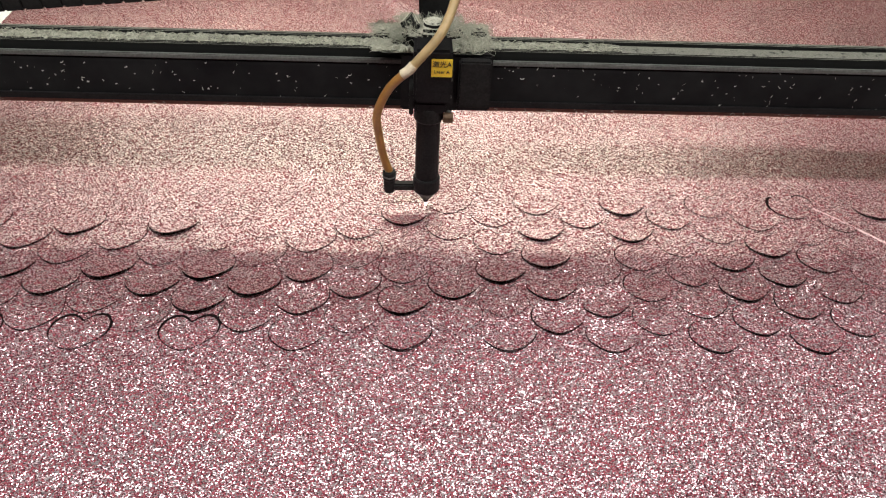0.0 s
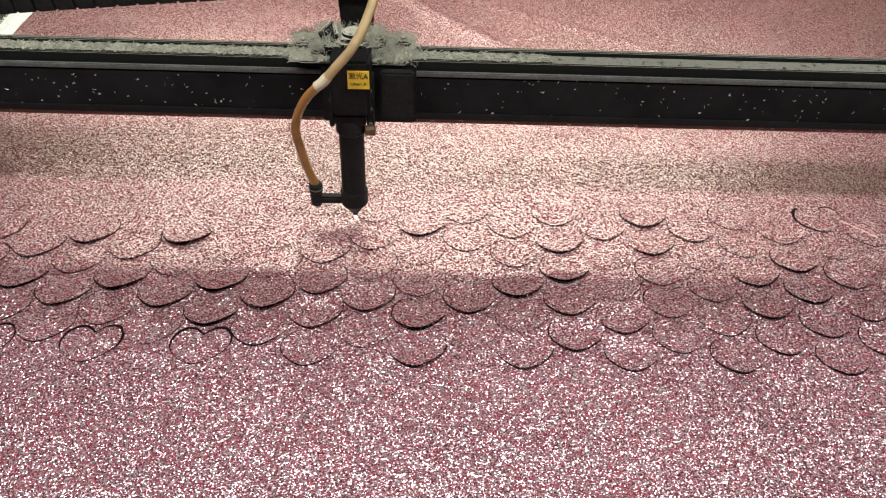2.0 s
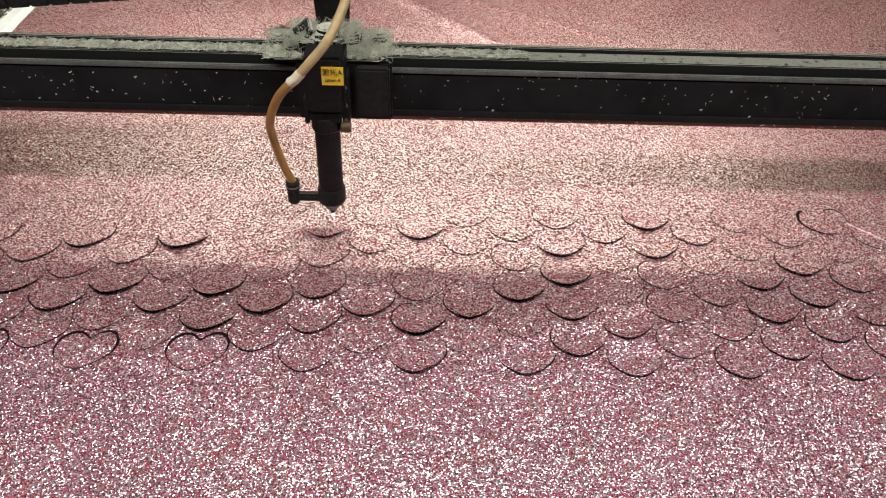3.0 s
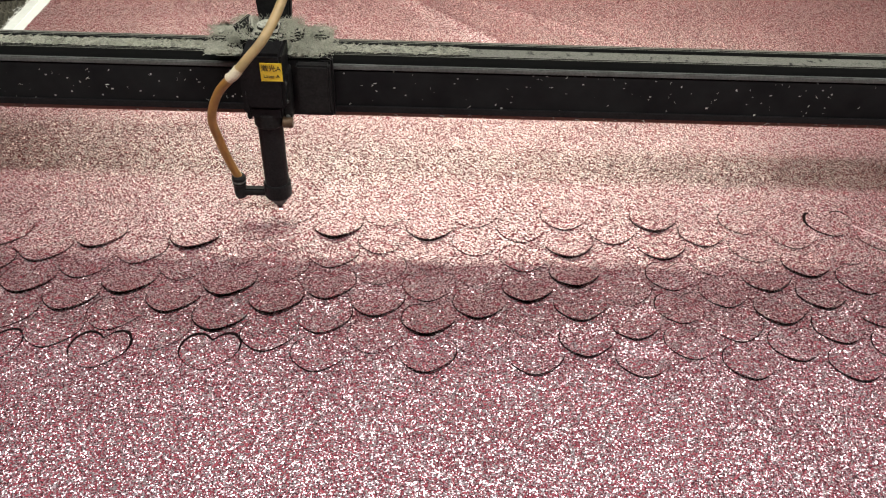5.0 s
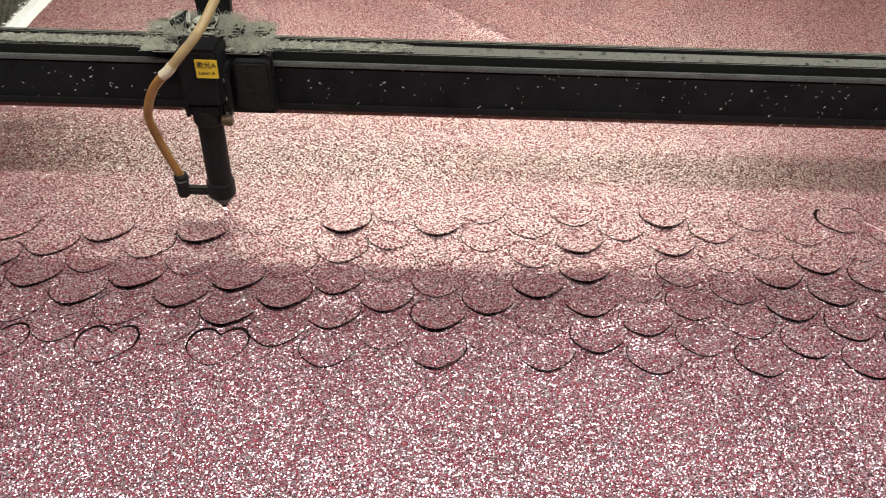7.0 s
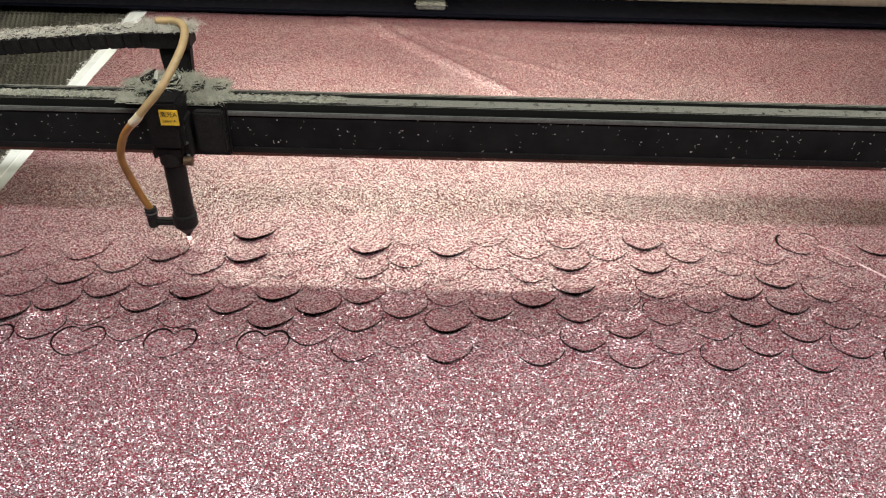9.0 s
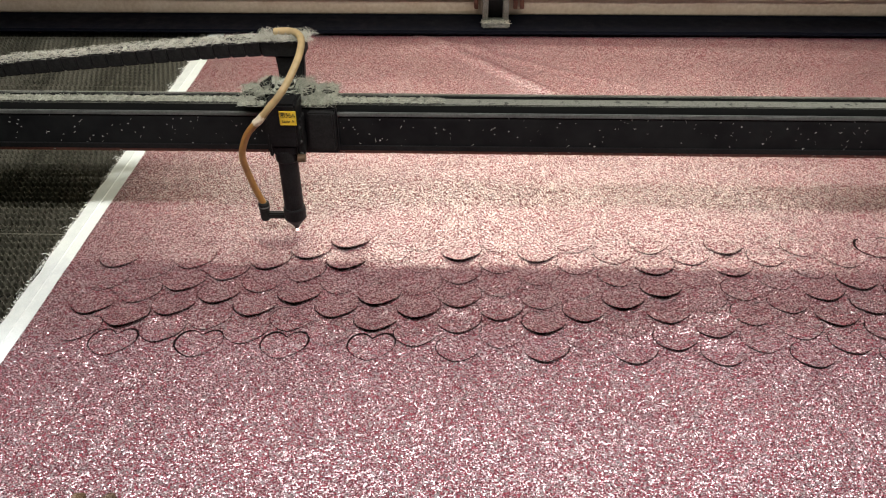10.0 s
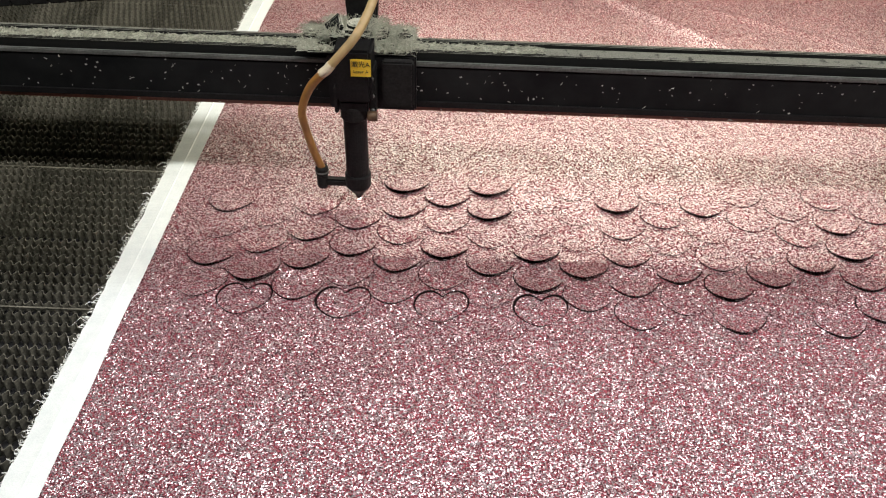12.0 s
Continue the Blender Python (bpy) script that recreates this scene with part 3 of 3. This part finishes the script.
# ---- gantry ----------------------------------------------------------------
# built round the nozzle: y = 0 is the laser's axis, z is the world's


def gantry(name, label):
    g = tagged(new(name), label, "gantry")
    xa, xb = -1.15, 1.40
    part("rail", box(xa, xb, 0.031, 0.075, 0.111, 0.160, 0.0015), M_RAIL, g)
    # front edge strip in a paler grey than the rail
    part("front_edge", box(xa, xb, 0.030, 0.0345, 0.160, 0.1655, 0.001), M_EDGE, g, "worn grey front edge")
    part("lower_lip", box(xa, xb, 0.0285, 0.0308, 0.111, 0.1185, 0.0006), M_BLACK, g)
    part("bottom_strip", box(xa, xb, 0.030, 0.070, 0.1065, 0.1108), M_RUST, g, "red-brown strip under the rail")
    part("top_ledge", box(xa, xb, 0.039, 0.058, 0.159, 0.1740, 0.001), M_FILM, g, "dust-filmed top ledge")
    part("back_lip", box(xa, xb, 0.0605, 0.0665, 0.159, 0.1775, 0.001), M_FILM, g, "dust-filmed back lip")
    tagged(part("lint", fluff(-0.60, 0.9, 0.029, 0.031, 0.1085, 60, random.Random(15), 0.006, 0.003), M_LINT2, g, "stray threads on the lower edge"), kind="stuff")
    tagged(part("lint", face_threads(-0.95, 1.2, 0.0306, 0.112, 0.158, 170, random.Random(16)), M_LINT2, g, "pale threads stuck to the rail's face"), kind="stuff")
    for x in (xa, xb - 0.06):
        part("end_plate", box(x - 0.02, x + 0.08, 0.0, 0.11, 0.092, 0.18, 0.003), M_BLACK, g)
    return g


def words(name, body, size, at, material, parent):
    cu = bpy.data.curves.new(name, "FONT")
    cu.body, cu.size, cu.align_x, cu.align_y, cu.extrude = body, size, "CENTER", "CENTER", 0.0001
    tmp = new(name, cu)
    me = bpy.data.meshes.new_from_object(tmp.evaluated_get(bpy.context.evaluated_depsgraph_get()))
    bpy.data.objects.remove(tmp)
    me.materials.clear()
    me.materials.append(material)
    ob = new(name, me)
    ob.parent = parent
    ob.matrix_basis = at
    return ob


def laser_head(name, label, chained=True):
    h = tagged(new(name), label, "laser head")
    r = random.Random(31)
    part("lens_tube", lathe([(0.0128, 0.030), (0.0130, 0.032), (0.0130, 0.118), (0.0126, 0.120)]), M_BLACK, h, smooth=False)
    part("collar", lathe([(0.0142, 0.113), (0.0156, 0.115), (0.0156, 0.128), (0.0150, 0.130)]), M_PLAST, h)
    part("lower_ring", lathe([(0.0142, 0.0215), (0.0150, 0.023), (0.0150, 0.038), (0.0138, 0.040)]), M_BLACK, h)
    part("nozzle", lathe([(0.0014, 0.0035), (0.0022, 0.0035), (0.0040, 0.0085), (0.0048, 0.0090), (0.0085, 0.0145), (0.0138, 0.0214)]), M_BLACK, h, "black conical nozzle")
    part("head_block", box(-0.017, 0.0215, -0.017, 0.026, 0.139, 0.199, 0.003), M_BLACK, h)
    part("neck_block", box(-0.0145, 0.0165, -0.014, 0.022, 0.126, 0.1392, 0.002), M_BLACK, h)
    part("clamp_ear", box(-0.021, -0.0165, -0.006, 0.02, 0.120, 0.150, 0.001), M_PLAST, h)
    part("clamp_ear", box(0.0165, 0.024, -0.004, 0.02, 0.118, 0.172, 0.001), M_PLAST, h)
    for z in (0.124, 0.142, 0.162):
        part("screw", lathe([(0.0024, 0), (0.0024, 0.002), (0.0016, 0.0026)], n=10), M_EDGE, h, "small steel screw").matrix_basis = pose(0.0205, -0.0042, z, 90)
    kn = part("knob", lathe([(0.0048, 0), (0.0055, 0.001), (0.0055, 0.0095), (0.0048, 0.0105)], n=18), M_KNOB, h, "brown ribbed clamp knob")
    kn.matrix_basis = pose(0.0150, -0.008, 0.119, 0, 90, 0)
    # yellow sticker on the block's front
    st = part("sticker", box(0.0005, 0.0215, -0.0182, -0.0172, 0.1715, 0.1905), M_YELL, h, "yellow warning sticker with black print")
    words("print", "激光A", 0.0072, pose(0.011, -0.0184, 0.1850, 90), M_INK, st)
    words("print", "Laser A", 0.0050, pose(0.011, -0.0184, 0.1770, 90), M_INK, st)
    # carriage on the rail
    part("carriage_plate", box(-0.030, 0.066, 0.0180, 0.0270, 0.112, 0.178, 0.002), M_BLACK, h)
    part("side_block", box(0.030, 0.064, 0.006, 0.0178, 0.122, 0.176, 0.002), M_PLAST, h)
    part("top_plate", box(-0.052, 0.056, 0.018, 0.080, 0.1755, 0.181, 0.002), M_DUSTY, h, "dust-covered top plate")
    for x, w, y, d, z in ((-0.058, 0.018, 0.050, 0.022, 0.193), (-0.040, 0.012, 0.036, 0.018, 0.191), (-0.028, 0.016, 0.050, 0.026, 0.200), (0.020, 0.014, 0.052, 0.020, 0.197), (0.036, 0.010, 0.036, 0.016, 0.188), (0.044, 0.016, 0.056, 0.018, 0.193)):
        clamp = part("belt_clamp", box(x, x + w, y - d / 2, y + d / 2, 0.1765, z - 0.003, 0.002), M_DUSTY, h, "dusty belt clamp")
        tagged(part("lint", fluff(x - 0.002, x + w, y - d / 2, y + d / 2, z - 0.003, 130, r, 0.008, 0.004), M_LINT, clamp, "grey-green lint on the clamp"), kind="stuff")
    for x, y, z in ((-0.049, 0.046, 0.191), (-0.021, 0.046, 0.198), (0.027, 0.048, 0.195), (0.052, 0.054, 0.191)):
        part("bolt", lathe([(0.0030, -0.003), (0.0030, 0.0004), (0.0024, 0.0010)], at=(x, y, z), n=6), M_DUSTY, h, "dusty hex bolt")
    for x, a, b in ((-0.030, 30, 12), (-0.012, -26, -20)):
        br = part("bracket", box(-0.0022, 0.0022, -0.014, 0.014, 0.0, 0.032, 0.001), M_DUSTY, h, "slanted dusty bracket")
        br.matrix_basis = pose(x, 0.034, 0.180, 0, a, b)
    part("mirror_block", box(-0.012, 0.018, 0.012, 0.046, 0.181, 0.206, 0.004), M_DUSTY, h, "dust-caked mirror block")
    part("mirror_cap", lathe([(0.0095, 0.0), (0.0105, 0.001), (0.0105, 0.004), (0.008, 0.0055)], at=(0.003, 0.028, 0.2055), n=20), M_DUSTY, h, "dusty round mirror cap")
    # post that holds the cable chain
    bm = box(-0.016, 0.016, 0.056, 0.071, 0.178, 0.232, 0.002)
    for v in bm.verts:
        v.co.x = 0.005 + 0.92 * v.co.x * (1.0 + 0.25 * max(0, (v.co.z - 0.178) / 0.054))
    part("post", bm, M_BLACK, h)
    # toothed belt that draws the carriage, caked with dust
    belt = part("drive_belt", box(-0.78, 0.205, 0.0405, 0.0565, 0.1742, 0.1752), M_FILM, h, "dust-caked rubber drive belt")
    tagged(part("dust", lumps(-0.62, 0.175, 0.041, 0.056, 0.1752, 520, random.Random(12), 0.0016), M_LINT, belt, "packed grey-green dust on the belt"), kind="stuff")
    tagged(part("lint", fluff(-0.77, 0.20, 0.040, 0.057, 0.1754, 4600, random.Random(11), 0.006, 0.0022), M_LINT, belt, "grey-green lint along the belt"), kind="stuff")
    # lint on the carriage
    tagged(part("lint", fluff(-0.060, 0.062, 0.016, 0.078, 0.1815, 2200, r, 0.010, 0.012), M_LINT, h, "grey-green lint"), kind="stuff")
    tagged(part("lint", fluff(-0.030, 0.030, 0.012, 0.060, 0.200, 900, r, 0.010, 0.009), M_LINT, h, "grey-green lint"), kind="stuff")
    tagged(part("dust", lumps(-0.058, 0.060, 0.018, 0.078, 0.1825, 620, r, 0.0030), M_LINT, h, "packed dust crumbs"), kind="stuff")
    if not chained:
        tagged(part("dust", lumps(-0.004, 0.024, 0.056, 0.074, 0.232, 40, r, 0.0030), M_KNOB, h, "brown packed dust on the post"), kind="stuff")
    # air fitting and hose
    part("air_arm", box(-0.038, -0.012, -0.005, 0.005, 0.021, 0.030, 0.002), M_PLAST, h, "black air pipe")
    part("elbow", lathe([(0.0058, 0.018), (0.0066, 0.021), (0.0066, 0.034), (0.0075, 0.036), (0.0075, 0.044), (0.006, 0.046)], at=(-0.0415, 0, 0), n=20), M_PLAST, h)
    part("elbow_ring", lathe([(0.0078, 0.0385), (0.0079, 0.0405)], at=(-0.0415, 0, 0), n=20), M_EDGE, h, "thin grey ring")
    part("hose", tube([(-0.0415, 0, 0.044), (-0.048, -0.004, 0.068), (-0.0525, -0.012, 0.100), (-0.0535, -0.020, 0.130), (-0.041, -0.026, 0.162), (-0.022, -0.030, 0.184)], 0.0045), M_HOSE, h, "amber air hose", smooth=True)
    rise = [(-0.022, -0.030, 0.184), (-0.008, -0.028, 0.200), (0.007, -0.020, 0.216), (0.018, -0.002, 0.232)]
    rise += [(0.026, 0.026, 0.250), (0.024, 0.048, 0.261), (0.010, 0.060, 0.264), (-0.012, 0.064, 0.262)] if chained else [(0.030, 0.030, 0.250), (0.033, 0.048, 0.251), (0.036, 0.060, 0.232), (0.036, 0.062, 0.19)]
    part("hose", tube(rise, 0.0046), M_HOSE2, h, "dusty cream air hose", smooth=True)
    part("hose_tape", tube([(-0.028, -0.0290, 0.179), (-0.022, -0.030, 0.184), (-0.017, -0.0296, 0.190)], 0.0051), M_TAPE, h, "cream tape round the hose joint")
    # cable chain towards the side
    if chained:
        cc = part("cable_chain", box(-0.030, 0.026, 0.052, 0.080, 0.2325, 0.2535, 0.002), M_PLAST, h, "black cable chain covered in lint")
        link = box(-0.0105, 0.0105, -0.014, 0.014, -0.010, 0.010, 0.002)
        first = part("chain_link", link, M_PLAST, cc)
        for i in range(46):
            x = -0.040 - i * 0.0205
            z = 0.2425 - 0.105 * (i / 46) ** 1.12
            y = 0.066 + 0.02 * (i / 46)
            o = first if i == 0 else first.copy()
            if i:
                scene.collection.objects.link(o)
                o.parent = cc
            o.matrix_basis = pose(x, y, z, 0, -5.2, 1)
        lint = bmesh.new()
        for i in range(46):
            x, z, y = -0.040 - i * 0.0205, 0.2535 - 0.105 * (i / 46) ** 1.12, 0.066 + 0.02 * (i / 46)
            if r.random() < 0.7:
                part_bm = lumps(x - 0.011, x + 0.011, y - 0.010, y + 0.010, z - 0.001, 7, r, 0.0022)
                tmp = bpy.data.meshes.new("tmp")
                part_bm.to_mesh(tmp)
                part_bm.free()
                lint.from_mesh(tmp)
                bpy.data.meshes.remove(tmp)
            part_bm = fluff(x - 0.011, x + 0.011, y - 0.015, y + 0.014, z - 0.001, 110, r, 0.009, 0.0035)
            tmp = bpy.data.meshes.new("tmp")
            part_bm.to_mesh(tmp)
            part_bm.free()
            lint.from_mesh(tmp)
            bpy.data.meshes.remove(tmp)
        tagged(part("chain_lint", lint, M_MAT, cc, "pale lint caked on the chain"), kind="stuff")
        tagged(part("chain_lint", fluff(-0.034, 0.032, 0.046, 0.078, 0.2555, 900, r, 0.010, 0.010), M_MAT, cc, "pale lint caked on the chain's end"), kind="stuff")
    sp = bmesh.new()
    bmesh.ops.create_icosphere(sp, subdivisions=2, radius=0.0015, matrix=pose(0, 0, 0.0022) @ Matrix.Diagonal((1.0, 1.0, 1.8, 1)))
    part("spark", sp, M_SPARK, h, "bright cutting spark under the nozzle")
    return h


gantry_a = gantry("gantry", "black dusty aluminium gantry rail spanning the bed")
head_a = laser_head("laser_head", "black laser cutting head with amber air hose and yellow sticker")
gantry_b = copy_thing(gantry_a, Matrix.Identity(4))
head_b = laser_head("laser_head", "second black laser head with cream air hose and dust", False)


# ---- movement --------------------------------------------------------------
HEAD = [
    (0.0, 0.091, 0.854), (0.5, 0.041, 0.853), (1.0, -0.010, 0.863), (1.5, 0.028, 0.877), (2.0, -0.006, 0.844), (2.5, -0.054, 0.826),
    (3.0, -0.030, 0.853), (5.0, -0.101, 0.862), (5.5, -0.133, 0.820), (6.0, -0.156, 0.862), (6.5, -0.117, 0.857), (7.0, -0.169, 0.851), (7.2, -0.196, 0.842),
    (8.8, -0.247, 0.824), (9.0, -0.265, 0.840), (9.5, -0.234, 0.862), (10.0, -0.263, 0.882), (10.5, -0.305, 0.850), (11.0, -0.286, 0.886),
    (11.5, -0.315, 0.862), (12.0, -0.340, 0.822),
]
APART = 0.704


def motions():
    walk(gantry_a, [(t, pose(0, y, 0)) for t, x, y in HEAD])
    walk(head_a, [(t, pose(x, y, 0)) for t, x, y in HEAD])
    walk(gantry_b, [(t, pose(0, y - APART, 0)) for t, x, y in HEAD])
    walk(head_b, [(t, pose(x, y - APART, 0)) for t, x, y in HEAD])
    for ob, when, m in RISING:
        low = Matrix.Translation((0, 0, -0.006)) @ m
        a = max(0.05, min(when, 11.6))
        walk(ob, [(0.0, low), (a, low), (a + 0.3, m), (12.0, m)])


motions()
